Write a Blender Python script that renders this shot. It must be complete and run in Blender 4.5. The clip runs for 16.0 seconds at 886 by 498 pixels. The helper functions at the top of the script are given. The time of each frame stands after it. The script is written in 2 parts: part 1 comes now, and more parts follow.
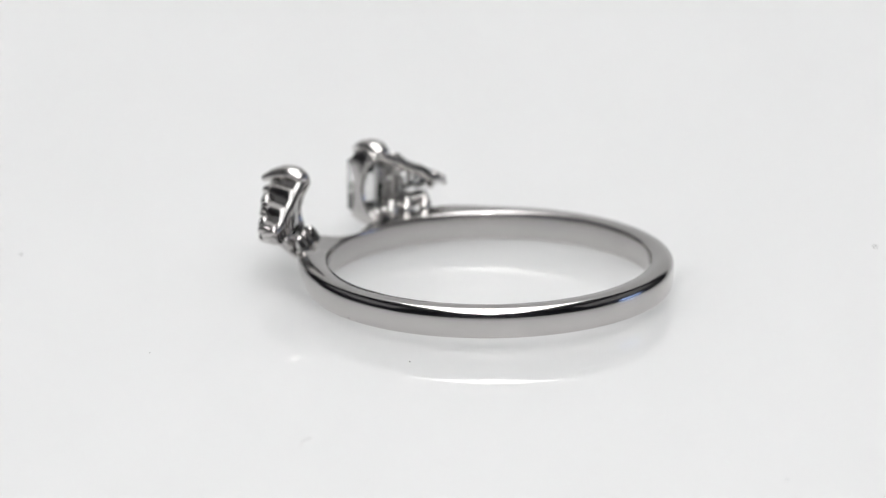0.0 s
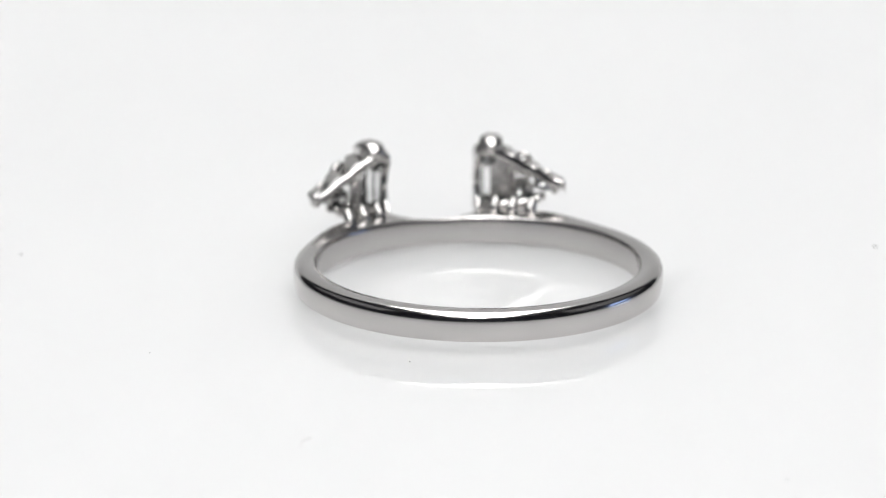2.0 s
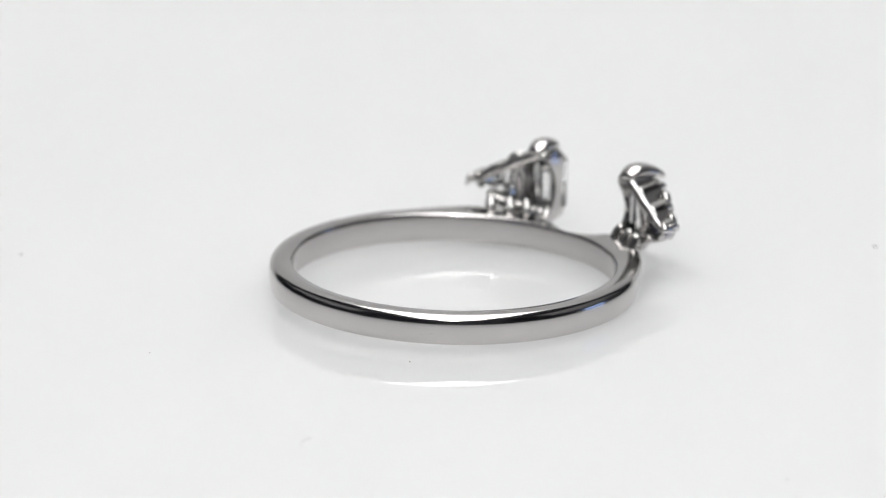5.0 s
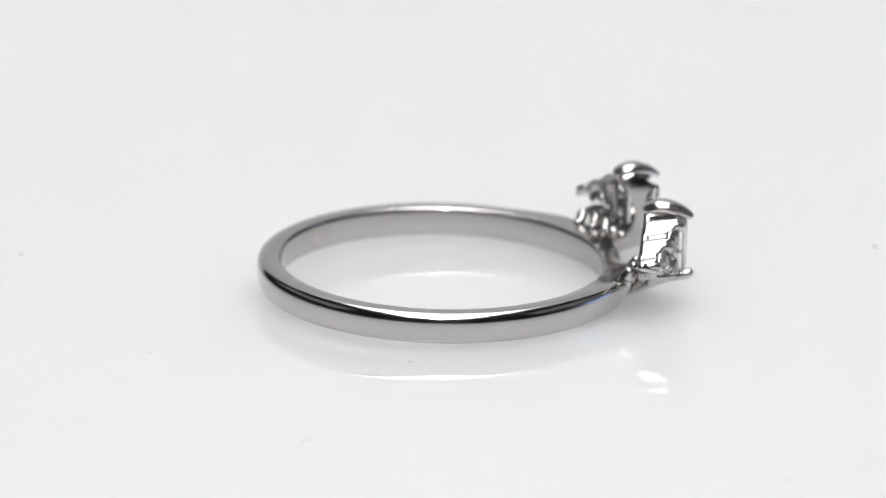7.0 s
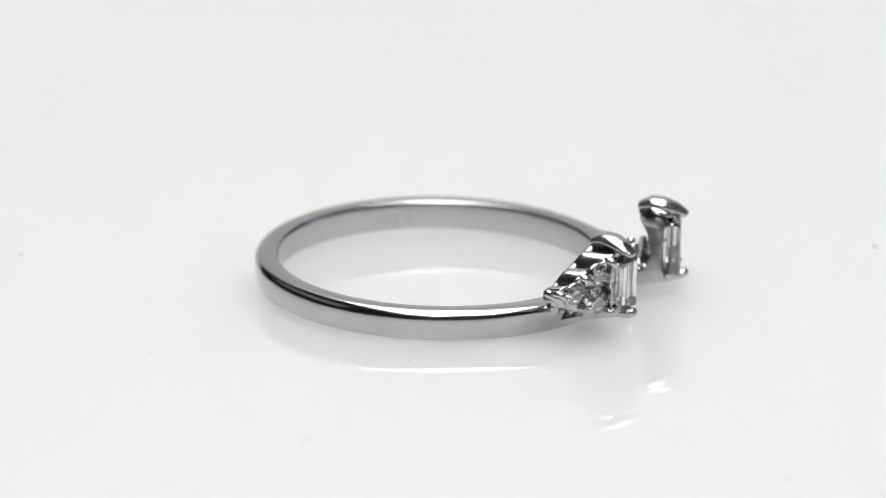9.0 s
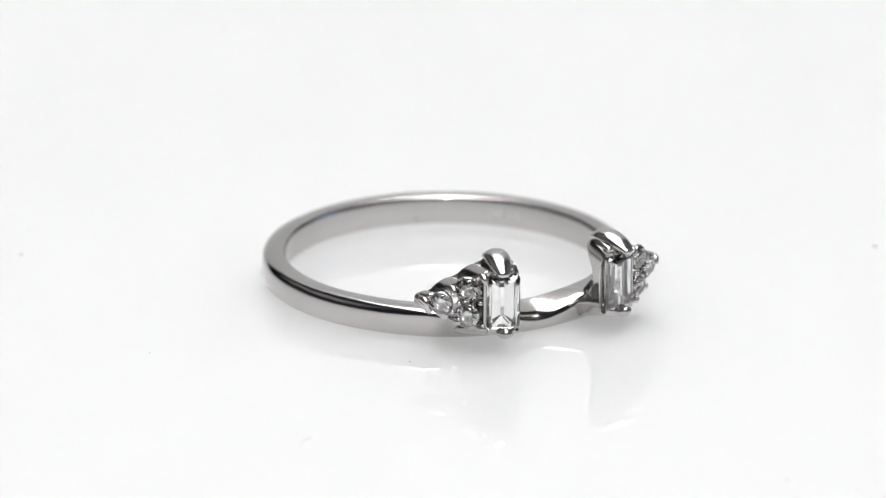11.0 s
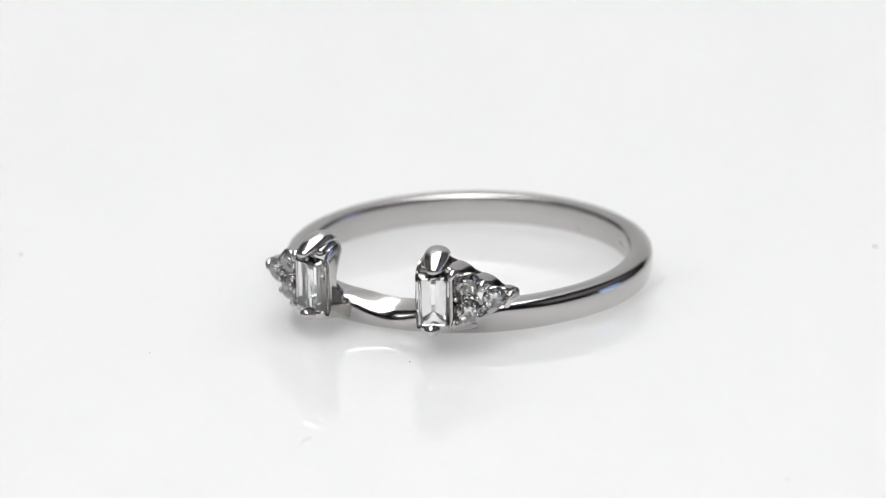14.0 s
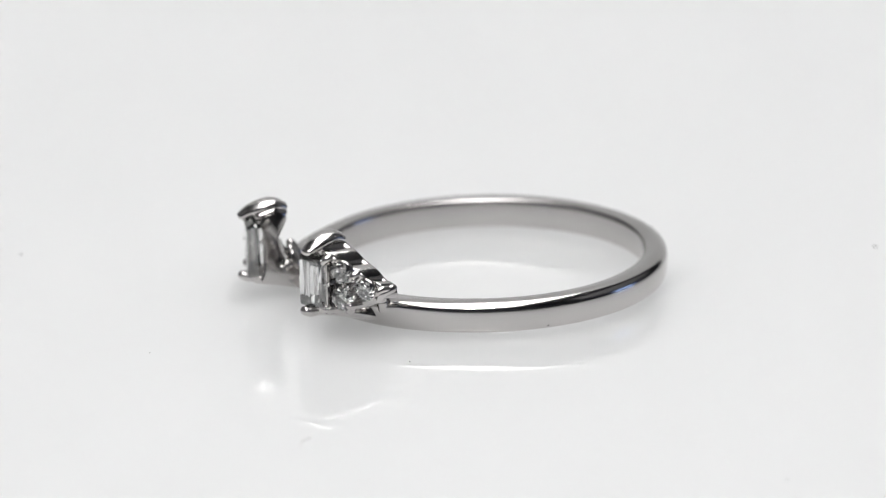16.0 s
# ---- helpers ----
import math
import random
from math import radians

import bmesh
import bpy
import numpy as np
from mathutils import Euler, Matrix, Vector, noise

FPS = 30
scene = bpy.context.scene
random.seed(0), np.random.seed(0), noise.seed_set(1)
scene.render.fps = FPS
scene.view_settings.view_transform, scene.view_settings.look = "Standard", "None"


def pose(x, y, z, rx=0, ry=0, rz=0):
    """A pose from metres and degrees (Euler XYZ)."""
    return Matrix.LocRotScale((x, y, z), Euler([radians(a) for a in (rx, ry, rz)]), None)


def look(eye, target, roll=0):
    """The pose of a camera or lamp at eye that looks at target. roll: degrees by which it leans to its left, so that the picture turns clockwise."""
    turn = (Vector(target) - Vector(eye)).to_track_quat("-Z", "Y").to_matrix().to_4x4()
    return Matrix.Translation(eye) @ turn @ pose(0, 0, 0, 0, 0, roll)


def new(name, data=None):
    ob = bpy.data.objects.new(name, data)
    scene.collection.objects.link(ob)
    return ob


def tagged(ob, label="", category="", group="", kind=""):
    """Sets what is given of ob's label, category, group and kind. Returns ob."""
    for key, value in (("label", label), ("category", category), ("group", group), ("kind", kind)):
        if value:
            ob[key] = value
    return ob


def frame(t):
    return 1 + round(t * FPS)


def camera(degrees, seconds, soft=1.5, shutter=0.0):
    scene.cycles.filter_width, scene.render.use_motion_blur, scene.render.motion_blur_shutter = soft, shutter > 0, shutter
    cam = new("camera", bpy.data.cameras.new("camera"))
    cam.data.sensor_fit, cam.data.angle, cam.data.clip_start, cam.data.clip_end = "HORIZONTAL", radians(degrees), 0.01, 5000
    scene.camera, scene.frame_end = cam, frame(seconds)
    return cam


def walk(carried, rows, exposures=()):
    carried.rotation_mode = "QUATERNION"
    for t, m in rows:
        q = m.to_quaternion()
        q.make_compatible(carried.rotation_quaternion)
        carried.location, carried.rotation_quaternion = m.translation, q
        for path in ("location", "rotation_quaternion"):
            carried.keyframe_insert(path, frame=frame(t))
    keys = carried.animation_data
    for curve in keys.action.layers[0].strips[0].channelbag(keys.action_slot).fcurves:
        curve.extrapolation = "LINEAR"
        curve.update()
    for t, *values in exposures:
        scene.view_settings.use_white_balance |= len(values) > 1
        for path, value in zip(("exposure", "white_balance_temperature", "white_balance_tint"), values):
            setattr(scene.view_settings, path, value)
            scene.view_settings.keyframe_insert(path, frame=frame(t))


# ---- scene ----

MM = 0.001

# camera: a long macro lens on a stand, looking down on the turntable at 17.7 degrees
ELEV, DIST, SIDE, AIM = radians(17.706), 0.340, -0.00117, 0.00209
cam = camera(7.875, 16.0, soft=1.15)
EYE = (SIDE, -DIST * math.cos(ELEV), AIM + DIST * math.sin(ELEV))
POSE = look(EYE, (SIDE, 0, AIM), 0.05)
cam.data.dof.use_dof = True
cam.data.dof.focus_distance = 0.330
cam.data.dof.aperture_fstop = 48
EXPOSURES = [(0.0, -0.05), (1.0, -0.09), (1.5, -0.03), (2.0, 0.12), (2.5, 0.14), (3.0, 0.05), (3.5, 0.05), (4.0, -0.01), (6.5, 0.0), (8.0, 0.02),
             (9.0, 0.03), (11.5, 0.18), (12.5, 0.14), (13.5, 0.10), (14.5, 0.09), (15.0, 0.03), (15.5, 0.03), (16.0, -0.03)]
walk(cam, [(0.0, POSE), (16.0, POSE)], exposures=EXPOSURES)

# world and lamps: one soft overhead light above a white table in a dim room
world = bpy.data.worlds.new("room_dark")
world.use_nodes = True
world.node_tree.nodes["Background"].inputs[0].default_value = (0.8, 0.89, 1.0, 1)
world.node_tree.nodes["Background"].inputs[1].default_value = 0.05
scene.world = world


def area(name, place, target, sx, sy, watts, colour=(1, 1, 1)):
    data = bpy.data.lights.new(name, "AREA")
    data.shape, data.size, data.size_y, data.energy, data.color = "RECTANGLE", sx, sy, watts, colour
    ob = new(name, data)
    ob.matrix_world = look(place, target)
    return ob


area("softbox_light", (0, 0.02, 0.42), (0, 0.02, 0), 0.30, 0.86, 4.06, (1.0, 0.998, 0.992))
area("key_light", (0, -0.47, 0.42), (0, 0, 0), 0.07, 0.06, 0.75)
# a bluish window low on the east side of the room
area("window_light", (0.90, 0.09, 0.10), (0, 0, 0.0), 0.28, 0.15, 0.20, (0.42, 0.58, 1.0))


# materials
def material(name):
    m = bpy.data.materials.new(name)
    m.use_nodes = True
    return m, m.node_tree.nodes, m.node_tree.links, m.node_tree.nodes["Principled BSDF"]


def noise_node(nodes, links, scale, detail=3.0):
    co = nodes.new("ShaderNodeTexCoord")
    n = nodes.new("ShaderNodeTexNoise")
    n.inputs["Scale"].default_value, n.inputs["Detail"].default_value = scale, detail
    links.new(co.outputs["Object"], n.inputs["Vector"])
    return n


def ramp(nodes, links, src, lo, hi, a, b):
    r = nodes.new("ShaderNodeMapRange")
    r.inputs["From Min"].default_value, r.inputs["From Max"].default_value = lo, hi
    r.inputs["To Min"].default_value, r.inputs["To Max"].default_value = a, b
    links.new(src, r.inputs["Value"])
    return r.outputs["Result"]


def mix(nodes, links, fac, a, b):
    n = nodes.new("ShaderNodeMix")
    n.data_type = "RGBA"
    n.inputs[6].default_value, n.inputs[7].default_value = (*a, 1), (*b, 1)
    links.new(fac, n.inputs[0])
    return n.outputs[2]


def bump(nodes, links, src, bsdf, strength, distance):
    b = nodes.new("ShaderNodeBump")
    b.inputs["Strength"].default_value, b.inputs["Distance"].default_value = strength, distance
    links.new(src, b.inputs["Height"])
    links.new(b.outputs["Normal"], bsdf.inputs["Normal"])


def white_gold(name, rough):
    m, nodes, links, bsdf = material(name)
    big = noise_node(nodes, links, 260, 2)
    fine = noise_node(nodes, links, 5200, 4)
    bsdf.inputs["Metallic"].default_value = 1
    base = mix(nodes, links, big.outputs["Fac"], (0.51, 0.494, 0.487), (0.58, 0.563, 0.553))
    pits = noise_node(nodes, links, 2300, 1)
    spot = nodes.new("ShaderNodeMix")
    spot.data_type = "RGBA"
    spot.inputs[7].default_value = (0.12, 0.11, 0.10, 1)
    links.new(base, spot.inputs[6])
    links.new(ramp(nodes, links, pits.outputs["Fac"], 0.79, 0.83, 0.0, 0.7), spot.inputs[0])
    links.new(spot.outputs[2], bsdf.inputs["Base Color"])
    links.new(ramp(nodes, links, fine.outputs["Fac"], 0.3, 0.7, rough * 0.7, rough * 1.4), bsdf.inputs["Roughness"])
    wave = noise_node(nodes, links, 520, 1)
    total = nodes.new("ShaderNodeMath")
    total.operation = "MULTIPLY_ADD"
    total.inputs[1].default_value = 0.06
    links.new(fine.outputs["Fac"], total.inputs[0])
    links.new(wave.outputs["Fac"], total.inputs[2])
    bump(nodes, links, total.outputs[0], bsdf, 0.25, 0.00004)
    return m


GOLD = white_gold("polished_white_gold", 0.125)
SATIN = white_gold("satin_white_gold", 0.20)
ETCHED = white_gold("etched_white_gold", 0.32)


def diamond():
    m, nodes, links, bsdf = material("diamond")
    bsdf.inputs["Base Color"].default_value = (0.99, 0.99, 0.99, 1)
    bsdf.inputs["Roughness"].default_value = 0.0
    bsdf.inputs["IOR"].default_value = 2.42
    bsdf.inputs["Transmission Weight"].default_value = 1
    return m


DIAMOND = diamond()


def acrylic():
    m, nodes, links, bsdf = material("white_acrylic")
    big = noise_node(nodes, links, 14, 2)
    fine = noise_node(nodes, links, 900, 3)
    links.new(mix(nodes, links, big.outputs["Fac"], (0.86, 0.86, 0.86), (0.88, 0.88, 0.88)), bsdf.inputs["Base Color"])
    links.new(ramp(nodes, links, fine.outputs["Fac"], 0.3, 0.7, 0.004, 0.014), bsdf.inputs["Roughness"])
    bsdf.inputs["IOR"].default_value = 1.54
    bsdf.inputs["Subsurface Weight"].default_value = 1.0
    bsdf.inputs["Subsurface Radius"].default_value = (1, 1, 1)
    bsdf.inputs["Subsurface Scale"].default_value = 0.022
    return m


ACRYLIC = acrylic()


def matte(name, a, b, scale):
    m, nodes, links, bsdf = material(name)
    n = noise_node(nodes, links, scale, 4)
    links.new(mix(nodes, links, n.outputs["Fac"], a, b), bsdf.inputs["Base Color"])
    bsdf.inputs["Roughness"].default_value = 0.85
    bump(nodes, links, n.outputs["Fac"], bsdf, 0.1, 0.001)
    return m


PAPER = matte("pale_paper", (0.44, 0.44, 0.44), (0.48, 0.48, 0.48), 40)
GREY = matte("grey_wall", (0.16, 0.16, 0.18), (0.20, 0.20, 0.22), 6)
PANEL = matte("grey_panel", (0.15, 0.15, 0.155), (0.19, 0.19, 0.195), 300)
LINT = matte("pale_lint", (0.60, 0.59, 0.58), (0.70, 0.69, 0.68), 3000)
SPECK = matte("grey_dust", (0.16, 0.15, 0.14), (0.3, 0.3, 0.3), 3000)


# mesh helpers (points in millimetres)
def part(name, bm, mat, parent=None, label="", smooth=True):
    bmesh.ops.recalc_face_normals(bm, faces=bm.faces[:])
    for v in bm.verts:
        v.co *= MM
    for f in bm.faces:
        f.smooth = smooth
    me = bpy.data.meshes.new(name)
    bm.to_mesh(me)
    bm.free()
    if smooth:
        me.set_sharp_from_angle(angle=radians(46))
    me.materials.append(mat)
    ob = new(name, me)
    ob.parent = parent
    if label:
        tagged(ob, label)
    return ob


def skin(bm, rings, closed=False, caps=True):
    """Quads between rings of equally many points."""
    loops = [[bm.verts.new(p) for p in ring] for ring in rings]
    n = len(loops[0])
    pairs = list(zip(loops, loops[1:])) + ([(loops[-1], loops[0])] if closed else [])
    for a, b in pairs:
        for k in range(n):
            bm.faces.new((a[k], a[(k + 1) % n], b[(k + 1) % n], b[k]))
    if caps and not closed:
        bm.faces.new(loops[0][::-1])
        bm.faces.new(loops[-1])


def bar(bm, pts, radii, side=None, flat=1.0, seg=16, ends=5):
    """A round-ended bar along pts; flat squashes it across the direction side."""
    pts = [Vector(p) for p in pts]
    fine_p, fine_r = [], []
    for k in range(len(pts) - 1):
        p0, p1, p2, p3 = pts[max(k - 1, 0)], pts[k], pts[k + 1], pts[min(k + 2, len(pts) - 1)]
        for j in range(5):
            u = j / 5
            fine_p.append(0.5 * (2 * p1 + (p2 - p0) * u + (2 * p0 - 5 * p1 + 4 * p2 - p3) * u * u + (3 * p1 - p0 - 3 * p2 + p3) * u ** 3))
            fine_r.append(radii[k] * (1 - u) + radii[k + 1] * u)
    fine_p.append(pts[-1])
    fine_r.append(radii[-1])
    rings = []
    n = len(fine_p)
    up = Vector(side) if side else Vector((0.3, 0.2, 1))
    for k in range(n):
        d = (fine_p[min(k + 1, n - 1)] - fine_p[max(k - 1, 0)]).normalized()
        s = (up - d * up.dot(d)).normalized()
        w = d.cross(s)
        r = fine_r[k]

        def loop(c, f):
            return [c + (s * math.cos(a) * r * flat + w * math.sin(a) * r) * f for a in (2 * math.pi * i / seg for i in range(seg))]
        if k == 0:
            for e in range(ends):
                q = math.pi / 2 * (1 - e / ends)
                rings.append(loop(fine_p[k] - d * r * math.sin(q) * min(1, flat), max(math.cos(q), 0.02)))
        rings.append(loop(fine_p[k], 1))
        if k == n - 1:
            for e in range(1, ends + 1):
                q = math.pi / 2 * e / ends
                rings.append(loop(fine_p[k] + d * r * math.sin(q) * min(1, flat), max(math.cos(q), 0.02)))
    skin(bm, rings)


def smoothstep(a, b, x):
    t = min(1, max(0, (x - a) / (b - a)))
    return t * t * (3 - 2 * t)


def rounded(corners, radii, steps=7, sides=5):
    """Points round a polygon with rounded corners (2D)."""
    out = []
    n = len(corners)
    for k in range(n):
        p, a, b = Vector(corners[k]), Vector(corners[k - 1]), Vector(corners[(k + 1) % n])
        da, db = (a - p).normalized(), (b - p).normalized()
        ra, rb = radii[k] if isinstance(radii[k], tuple) else (radii[k], radii[k])
        for j in range(steps):
            u = j / (steps - 1)
            out.append(p + da * ra * (1 - u) ** 2 + db * rb * u ** 2)
        nxt = Vector(corners[(k + 1) % n])
        rn = radii[(k + 1) % n]
        e0, e1 = p + db * rb, nxt - db * (rn[0] if isinstance(rn, tuple) else rn)
        for j in range(1, sides + 1):
            out.append(e0.lerp(e1, j / (sides + 1)))
    return out


# the place: table, sweep and room
def table():
    bm = bmesh.new()
    bmesh.ops.create_cube(bm, size=1)
    for v in bm.verts:
        v.co = Vector((v.co.x * 700, v.co.y * 500 - 60, v.co.z * 5 - 2.5))
    tagged(part("floor", bm, ACRYLIC, smooth=False), "glossy white acrylic table top under the ring", "table top", kind="structure")


def sweep():
    bm = bmesh.new()
    prof = [(150 + 90 * math.sin(a), 90.4 - 90 * math.cos(a)) for a in (math.pi / 2 * k / 12 for k in range(13))] + [(240, 415)]
    rings = []
    for x in (-170, 170):
        rings.append([(x, y, z) for y, z in prof] + [(x, y + 3, z - 3) for y, z in reversed(prof)])
    skin(bm, rings)
    tagged(part("backdrop", bm, PAPER), "plain pale grey paper backdrop behind the table", "backdrop", kind="structure")


def wall(name, x, y, z, sx, sy, sz, mat=None, label="plain dark grey room wall"):
    bm = bmesh.new()
    bmesh.ops.create_cube(bm, size=1)
    for v in bm.verts:
        v.co = Vector((v.co.x * sx + x, v.co.y * sy + y, v.co.z * sz + z))
    tagged(part(name, bm, mat or GREY, smooth=False), label, "wall", kind="structure")


table()
sweep()
# two added panels out of view, only to tone what the metal reflects sideways
for side_x in (-352, 352):
    wall("side_panel", side_x, 60, 290, 4, 480, 280, PANEL, "unseen grey side panel added to tone the ring's reflections")
wall("wall_north", 0, 1050, 300, 2300, 50, 2000)
wall("wall_south", 0, -1050, 300, 2300, 50, 2000)
wall("wall_east", 1150, 0, 300, 50, 2040, 2000)
wall("ceiling", 0, 0, 1325, 2300, 2150, 50)
wall("wall_west", -1150, 0, 300, 50, 2040, 2000)

# the ring: local x points to the head, z along its axis, origin at its centre
R_IN, R_OUT, HALF = 8.54, 9.62, 0.765
ring = new("ring")
ring.empty_display_size = 0.002
tagged(ring, "polished white gold ring enhancer with two diamond clusters", "ring")


def shank():
    bm = bmesh.new()
    rings = []
    n = 720
    for k in range(n):
        f = 2 * math.pi * k / n
        deg = abs((math.degrees(f) + 180) % 360 - 180)
        near = 1 - smoothstep(26, 62, deg)
        dip = 1 - smoothstep(0, 13, deg)
        scoop = 1 - smoothstep(0, 18.5, deg)
        climb = (1 - smoothstep(37, 62, deg)) * smoothstep(28, 36, deg)
        ro = R_OUT + 0.04 + 0.72 * near * (1 - 0.62 * scoop)
        low = R_OUT + 0.14 * near
        top_in = HALF + 0.04 - 0.06 * near - 0.06 * dip
        top_out = HALF + 0.24 - 0.16 * near * (1 - climb) - 0.74 * scoop + 0.10 * math.exp(-((deg - 15.2) / 2.4) ** 2)
        bot = -HALF
        corners = [(R_IN, bot), (R_IN, top_in), (ro, top_out), (low, bot)]
        pts = rounded(corners, [0.16, (0.20, 0.12), (0.92 - 0.50 * scoop, 0.64 - 0.30 * scoop), 0.22], steps=9)
        c, s = math.cos(f), math.sin(f)
        loop = []
        for p in pts:
            r, z = p
            outer = max(0, 1 - ((z - top_out / 2 - bot / 2) / (top_out / 2 - bot / 2)) ** 2) * smoothstep(R_IN + 0.5, R_OUT, r)
            inner = max(0, 1 - ((z - top_in / 2 - bot / 2) / (top_in / 2 - bot / 2)) ** 2) * (1 - smoothstep(R_IN, R_IN + 0.4, r))
            bulge = 0.10 * outer - 0.05 * inner
            loop.append(((r + bulge) * c, (r + bulge) * s, z))
        rings.append(loop)
    skin(bm, rings, closed=True)
    return part("shank", bm, GOLD, ring, "polished white gold band, wider between the clusters")


def baguette(side, parent):
    """Step-cut stone: table, two steps, girdle and a stepped keel."""
    bm = bmesh.new()
    w, h = 0.90, 1.44
    rows = [(0.36, 0.70), (0.28, 0.82), (0.12, 0.93), (-0.04, 1.0), (-0.20, 1.0), (-0.66, 0.62), (-1.12, 0.12)]
    loops = []
    for d, s in rows:
        ww, hh = w * s, h - (1 - s) * w * (0.9 if d > 0 else 0.85)
        c = 0.12 * s
        loops.append([(d, y, z) for y, z in ((-ww, -hh + c), (-ww + c, -hh), (ww - c, -hh), (ww, -hh + c), (ww, hh - c), (ww - c, hh), (-ww + c, hh), (-ww, hh - c))])
    turn = Matrix.Rotation(radians(22), 4, "Z")
    place = Matrix.Translation((11.62, 3.47, 2.12))
    skin(bm, [[place @ turn @ Vector(p) for p in loop] for loop in loops])
    flip(bm, side)
    return part("baguette_diamond", bm, DIAMOND, parent, "clear step-cut baguette diamond", smooth=False)


TRIO_O = Vector((11.42, 4.44, 2.12))
TRIO_U = Vector((-0.588, 0.809, 0)).normalized()
TRIO_N = Vector((TRIO_U.y, -TRIO_U.x, 0))


def trio(u, v, n):
    return TRIO_O + TRIO_U * u + Vector((0, 0, v)) + TRIO_N * n


def brilliant(side, parent, u, v, r):
    bm = bmesh.new()
    def loop(rad, n, k0):
        return [trio(u + rad * math.cos(a), v + rad * math.sin(a), n) for a in (2 * math.pi * (k + k0) / 16 for k in range(16))]
    star = []
    for k in range(16):
        a = 2 * math.pi * k / 16
        q = r * (0.80 if k % 2 else 0.76)
        star.append(trio(u + q * math.cos(a), v + q * math.sin(a), 0.24 * r if k % 2 else 0.16 * r))
    tbl = []
    for k in range(16):
        a = 2 * math.pi * k / 16
        q = r * (0.53 if k % 2 else 0.56)
        tbl.append(trio(u + q * math.cos(a), v + q * math.sin(a), 0.32 * r))
    belly = []
    for k in range(16):
        a = 2 * math.pi * k / 16
        q = r * (0.60 if k % 2 else 0.42)
        belly.append(trio(u + q * math.cos(a), v + q * math.sin(a), -0.33 * r if k % 2 else -0.52 * r))
    rings = [tbl, star, loop(r, 0.02, 0), loop(r, -0.03, 0), belly, loop(r * 0.04, -0.84 * r, 0)]
    skin(bm, rings)
    flip(bm, side)
    return part("round_diamond", bm, DIAMOND, parent, "small clear round brilliant diamond", smooth=False)


def flip(bm, side):
    """Seat a piece of a cluster on its side of the head."""
    for v in bm.verts:
        v.co = Vector((v.co.x + 0.32, v.co.y * side, v.co.z - 0.12))


def roof(y):
    """Height of the cluster's upper edge."""
    return 4.33 - 0.545 * (y - 3.4)


def sill(y):
    """Height of the cluster's lower edge."""
    return 0.32 + 0.33 * (y - 3.4)


def face(y):
    """How far out the small stones' face lies."""
    return 11.48 - 0.727 * (y - 4.44)


def front(y):
    """How far out the cluster reaches."""
    return min(face(y), 11.85 - 0.404 * (y - 3.53))


def rear(y):
    """The back of the cluster's upper wall."""
    return 9.90 - 0.36 * (y - 3.4)


RIBS = (3.40, 4.42, 5.68, 6.86)


def scallop(y):
    """1 on a rib, 0 in the groove between two."""
    for a, b in zip(RIBS, RIBS[1:]):
        if y <= b:
            break
    d = min(abs(y - a), abs(y - b)) / ((b - a) / 2)
    return max(0, 1 - min(1, d) ** 2.2) ** 0.7


def corrugated_wall(bm):
    """The upper wall of the triangle, ribbed from back to front."""
    rings = []
    for k in range(61):
        y = 3.5 + 3.5 * k / 60
        w = scallop(min(y, 6.86))
        end = smoothstep(6.82, 7.0, y) * 0.3
        z, lip, back = roof(y) - 0.28 + 0.32 * w - end, front(y) - 0.46 + 0.30 * w, rear(y)
        pts = rounded([(back, z - 0.12), (lip, z), (lip, z - 0.34), (back, z - 0.42)], [0.16, 0.14, 0.06, 0.10], 6, 3)
        rings.append([(p[0], y, p[1]) for p in pts])
    skin(bm, rings)


def lower_wall(bm):
    rings = []
    for k in range(13):
        y = 3.3 + 2.75 * k / 12
        z = sill(y)
        pts = rounded([(rear(y) + 0.3, z), (front(y) - 0.25 - 0.02 * k, z), (front(y) - 0.25 - 0.02 * k, z + 0.3), (rear(y) + 0.3, z + 0.3)], [0.12, 0.12, 0.06, 0.08], 4, 2)
        rings.append([(p[0], y, p[1]) for p in pts])
    skin(bm, rings)


def hoop(bm, u, v, n, r, tube):
    """A stone's seat: a ring of metal."""
    rings = []
    for k in range(20):
        a = 2 * math.pi * k / 20
        rings.append([trio(u + (r + tube * math.cos(b)) * math.cos(a), v + (r + tube * math.cos(b)) * math.sin(a), n + 2.2 * tube * math.sin(b))
                      for b in (2 * math.pi * j / 8 for j in range(8))])
    skin(bm, rings, closed=True)


def plate(bm, outline, y0, y1, lean=0.0):
    """A flat cheek with rounded edges: outline in x, z, from y0 to y1, its back leaning inwards."""
    m = Vector((sum(p[0] for p in outline) / len(outline), sum(p[1] for p in outline) / len(outline)))
    rows = []
    for y, f in ((y0, 0.94), (y0 + 0.06, 1.0), (y1 - 0.06, 1.0), (y1, 0.94)):
        rows.append([(m.x + (p[0] - m.x) * f, y + lean * (p[0] - 12), m.y + (p[1] - m.y) * f) for p in outline])
    skin(bm, rows)


STONES = ((0.90, 0.78, 0.63), (0.90, -0.66, 0.62), (2.24, -0.02, 0.58))


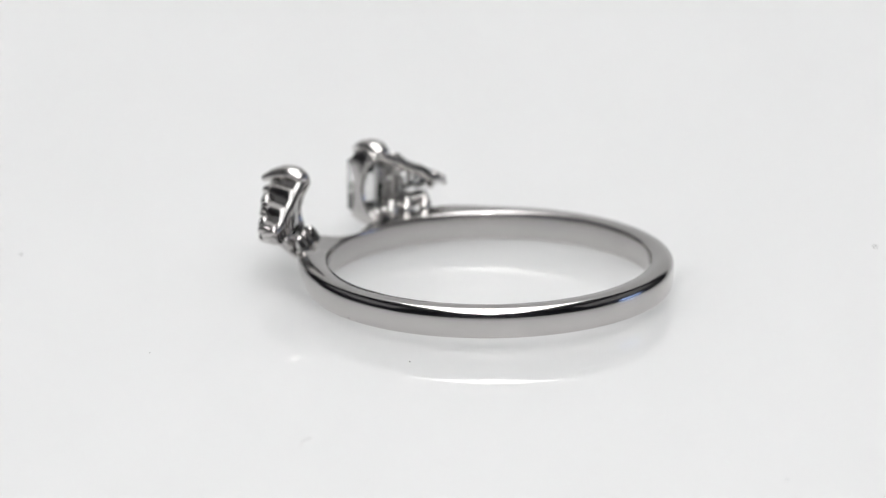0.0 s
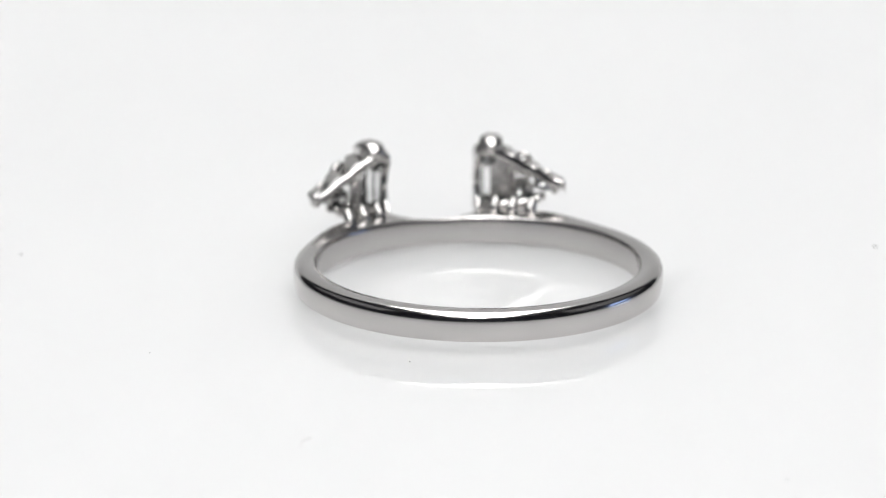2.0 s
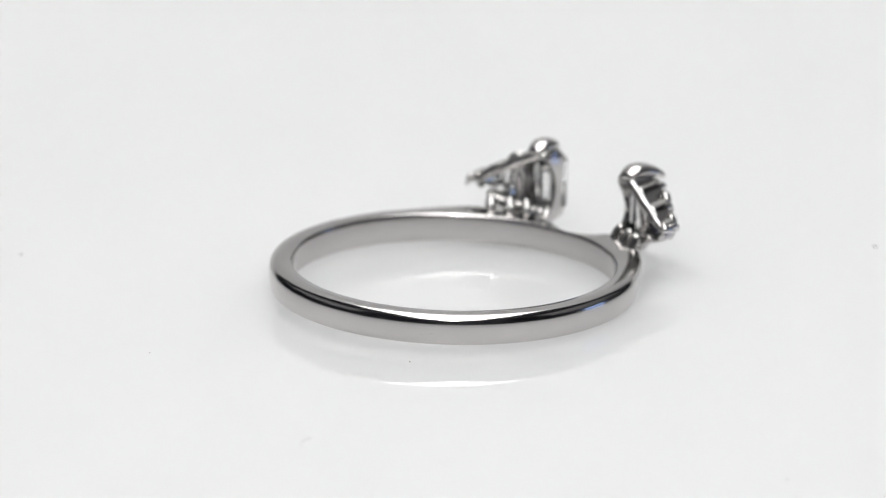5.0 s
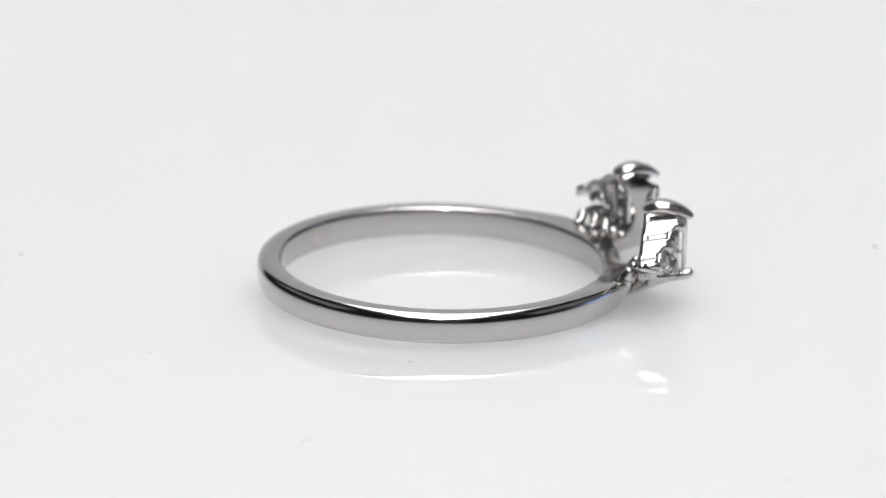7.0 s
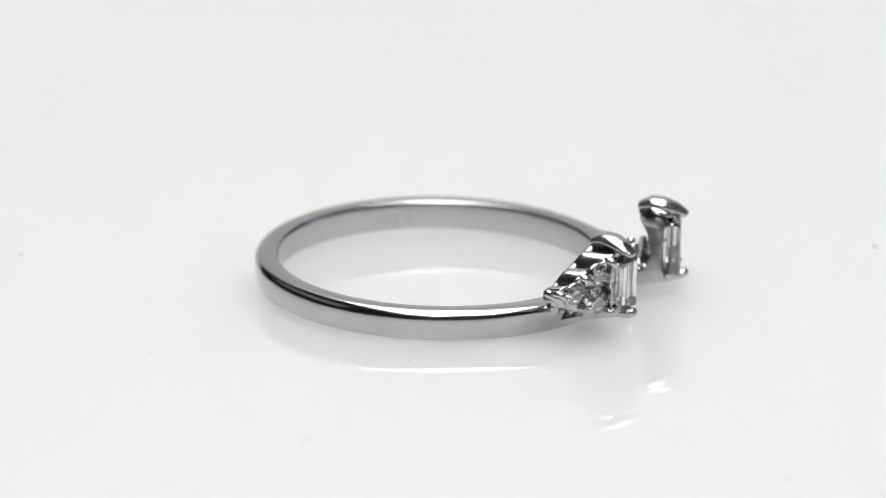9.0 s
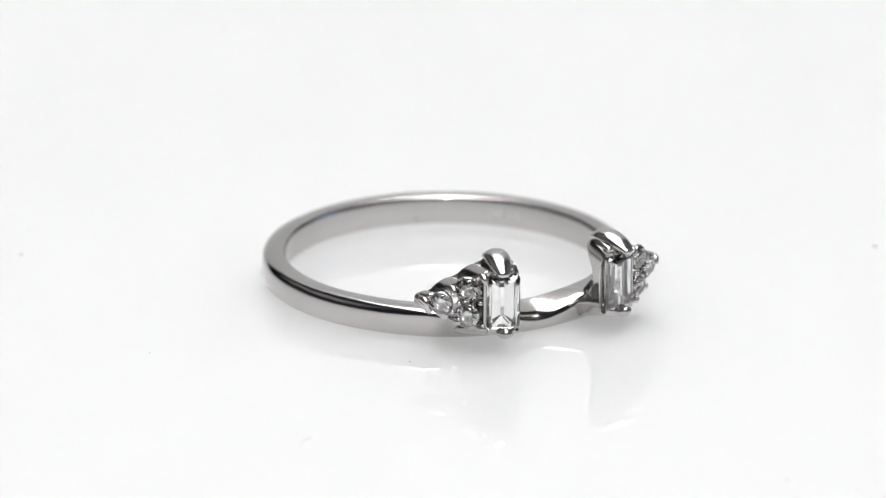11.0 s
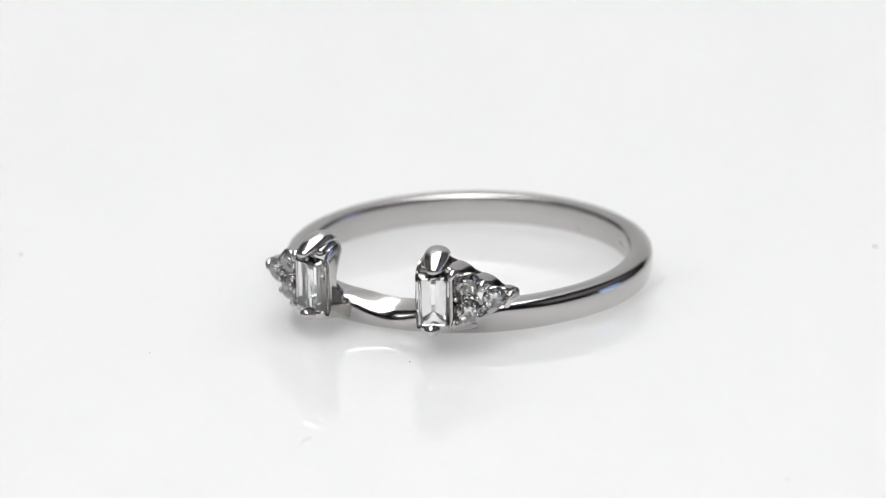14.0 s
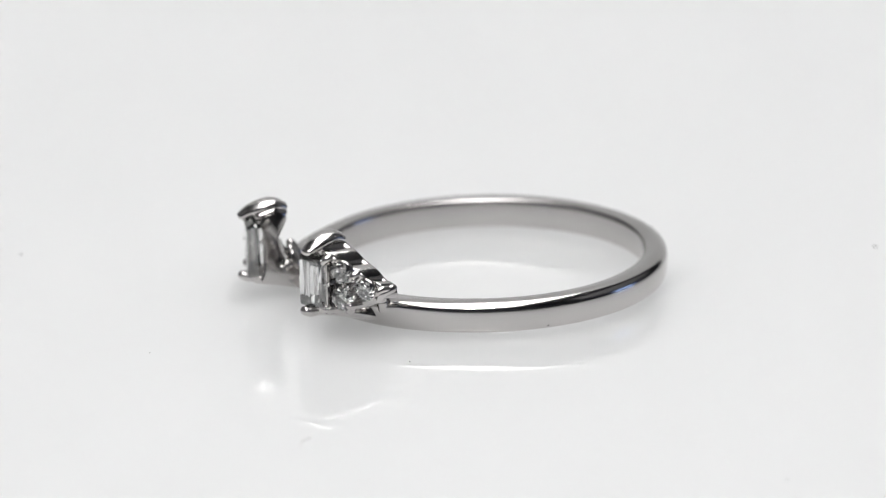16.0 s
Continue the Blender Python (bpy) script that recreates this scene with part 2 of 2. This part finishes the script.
def cluster(side):
    # gallery: walls behind the stones, seats, the inner cheek and the feet on the band
    bm = bmesh.new()
    corrugated_wall(bm)
    lower_wall(bm)
    for u, v, r in STONES:
        hoop(bm, u, v, -0.12, r - 0.01, 0.06)
    cheek = [(11.6, 0.45), (11.4, 0.9), (11.3, 2.0), (11.4, 3.1), (11.65, 3.6), (11.3, 3.95), (10.5, 4.1), (10.15, 3.95), (10.1, 3.7), (10.35, 3.25), (10.6, 2.8), (10.8, 2.2), (10.75, 1.6), (10.55, 1.1), (10.2, 0.7), (9.6, 0.35), (10.6, 0.2)]
    plate(bm, cheek, 2.50, 2.74, 0.06)
    # back rails of the triangle
    bar(bm, [(rear(y) + 0.08, y, roof(y) - 0.50 + 0.05 * math.sin(5.1 * y)) for y in (3.1, 3.6, 4.2, 4.8, 5.4, 6.0, 6.6)], [0.32, 0.30, 0.26, 0.28, 0.24, 0.25, 0.18])
    bar(bm, [(9.8, 3.2, 0.84), (9.6, 4.0, 0.92), (9.3, 4.9, 1.06), (9.05, 5.6, 1.36)], [0.36, 0.40, 0.36, 0.22])
    # the closed tip
    bar(bm, [(rear(6.8) + 0.15, 6.8, roof(6.8) - 0.34), (face(6.8) - 0.40, 6.82, roof(6.8) - 0.48), (face(6.8) - 0.30, 6.62, 1.62)], [0.26, 0.25, 0.20])
    # corbel that carries the cluster, growing out of the band
    rings = []
    for k in range(25):
        y = 2.44 + 2.76 * k / 24
        g = 1 - smoothstep(3.7, 4.9, y)
        root = math.sqrt((9.8 - 0.7 * smoothstep(4.1, 5.2, y)) ** 2 - y * y)
        nose = math.sqrt(max(0, 1 - ((3.15 - min(y, 3.15)) / 0.72) ** 2))
        out = root + 0.25 * g + (front(y) - 0.05 - root - 0.25) * g * nose
        low = -0.25 + (sill(max(y, 3.3)) + 0.23) * g
        pts = rounded([(root - 0.9, low + 0.30 * g + 0.1), (out, low + 0.32 * g + 0.1), (out - 0.06, low), (root, -0.30), (root - 0.9, -0.4)], [0.1, 0.08, 0.26 * g + 0.03, 0.2, 0.1], 7, 2)
        rings.append([(p[0], y, p[1]) for p in pts])
    skin(bm, rings)
    # body behind the broad claw
    bar(bm, [(10.15, 2.90, 3.90), (10.7, 2.90, 4.02), (11.4, 3.02, 3.86)], [0.36, 0.38, 0.30], side=(0, 0, 1), flat=0.8)
    # frame beside the step-cut stone and feet
    plate(bm, [(10.95, 0.5), (11.40, 0.5), (11.40, 3.7), (10.95, 3.7), (10.6, 2.9), (10.5, 2.0), (10.6, 1.1)], 4.20, 4.46)
    bar(bm, [(10.0, 4.35, 0.6), (10.1, 4.4, 1.6), (10.0, 4.35, 2.4), (9.85, 4.3, 3.2)], [0.32, 0.26, 0.26, 0.28])
    for x, y in ((9.25, 3.15), (8.9, 4.05), (8.4, 4.95)):
        bar(bm, [(x - 0.1, y, 0.55), (x, y + 0.04, 0.95), (x + 0.15, y + 0.15, 1.35)], [0.40, 0.36, 0.26])
    flip(bm, side)
    setting = part("setting", bm, GOLD, ring, "open white gold gallery holding one cluster")

    def prong(pts, radii, **k):
        b = bmesh.new()
        bar(b, pts, radii, **k)
        flip(b, side)
        part("prong", b, SATIN, setting)
    # broad claws over both ends of the step-cut stone
    prong([(9.98, 3.24, 4.14), (10.45, 3.28, 4.30), (11.0, 3.40, 4.27), (11.6, 3.58, 4.10), (12.12, 3.72, 3.86)], [0.50, 0.64, 0.66, 0.56, 0.34], side=(0, 0, 1), flat=0.60, seg=24, ends=8)
    prong([(10.2, 3.1, 0.68), (11.1, 3.30, 0.60), (11.85, 3.48, 0.56), (12.2, 3.56, 0.64)], [0.42, 0.44, 0.40, 0.32], side=(0, 0, 1), flat=0.8, seg=20, ends=6)
    # ribs along the triangle, ending in small claws
    for y, r in ((4.42, 0.24), (5.68, 0.23), (6.86, 0.20)):
        z, x = roof(y) - 0.26, face(y)
        prong([(x - 0.6, y, z - 0.02), (x - 0.3, y + 0.03, z + 0.03), (x - 0.06, y + 0.02, z - 0.03), (x + 0.05, y, z - 0.18)], [r, r, r * 0.92, r * 0.6])
    for y, r in ((4.60, 0.24), (5.60, 0.22)):
        z, x = sill(y) + 0.14, face(y)
        prong([(x - 0.8, y, z), (x - 0.2, y, z), (x + 0.1, y, z + 0.03), (x + 0.18, y, z + 0.14)], [r, r, r * 0.86, r * 0.5])
    for u, v in ((0.18, 0.10), (1.62, 0.50), (1.62, -0.42), (1.30, 0.05)):
        prong([trio(u, v, -0.6), trio(u, v, 0.10)], [0.14, 0.14], seg=8, ends=3)
    baguette(side, setting)
    for u, v, r in STONES:
        brilliant(side, setting, u, v, r)


def hallmark(parent):
    """Worn stamp inside the band, too faint to read: a few shallow bars."""
    for k, (w, h, z) in enumerate(((0.34, 0.42, 0.0), (0.20, 0.36, 0.02), (0.42, 0.40, -0.02), (0.26, 0.34, 0.0))):
        bm = bmesh.new()
        f0 = radians(122.6 + 3.2 * k)
        rings = []
        for j in range(4):
            f = f0 + (w / R_IN) * j / 3
            rings.append([(r * math.cos(f), r * math.sin(f), zz) for r, zz in ((8.485, z - h / 2), (8.485, z + h / 2), (8.52, z + h / 2), (8.52, z - h / 2))])
        skin(bm, rings)
        part("hallmark_bar", bm, ETCHED, parent, "worn stamped mark inside the band")


band = shank()
hallmark(band)
cluster(-1)
cluster(1)


# dust and a bit of lint on the table (millimetres)
def dust():
    for x, y, r in ((-2.87, -12.44, 0.05), (22.15, 6.95, 0.09), (-16.21, -11.08, 0.045), (-23.85, 5.45, 0.07), (15.5, -30.27, 0.05)):
        bm = bmesh.new()
        bmesh.ops.create_icosphere(bm, subdivisions=2, radius=1)
        for v in bm.verts:
            k = 1 + 0.3 * noise.noise(v.co * 1.7 + Vector((x, y, 0)))
            v.co = Vector((v.co.x * r * k + x, v.co.y * r * 0.8 * k + y, v.co.z * r * 0.5 + r * 0.45))
        tagged(part("dust_speck", bm, SPECK), "tiny grey dust speck on the white table", "dust", group="dust on the table")
    bm = bmesh.new()
    bar(bm, [(-8.14, -25.6, 0.035), (-8.12, -25.0, 0.04), (-7.98, -24.5, 0.05), (-7.6, -24.2, 0.035)], [0.02, 0.03, 0.03, 0.018], seg=6, ends=2)
    tagged(part("lint", bm, LINT), "short curled grey lint fibre on the white table", "lint")


dust()


def motions():
    # the turntable turns clockwise seen from above, 18.17 degrees a second
    rows = []
    c = Vector((1.285 * MM, -0.583 * MM, (2.091 - 1.053) * MM))
    tilt = Vector((0, 0, 1)).rotation_difference(Vector((-0.0086, 0.021, 1))).to_matrix().to_4x4()
    first = Matrix.Translation(c) @ tilt @ Matrix.Rotation(radians(139.6), 4, "Z")
    for k in range(65):
        t = k / 4
        rows.append((t, Matrix.Rotation(radians(-18.173 * t), 4, "Z") @ first))
    walk(ring, rows)


motions()
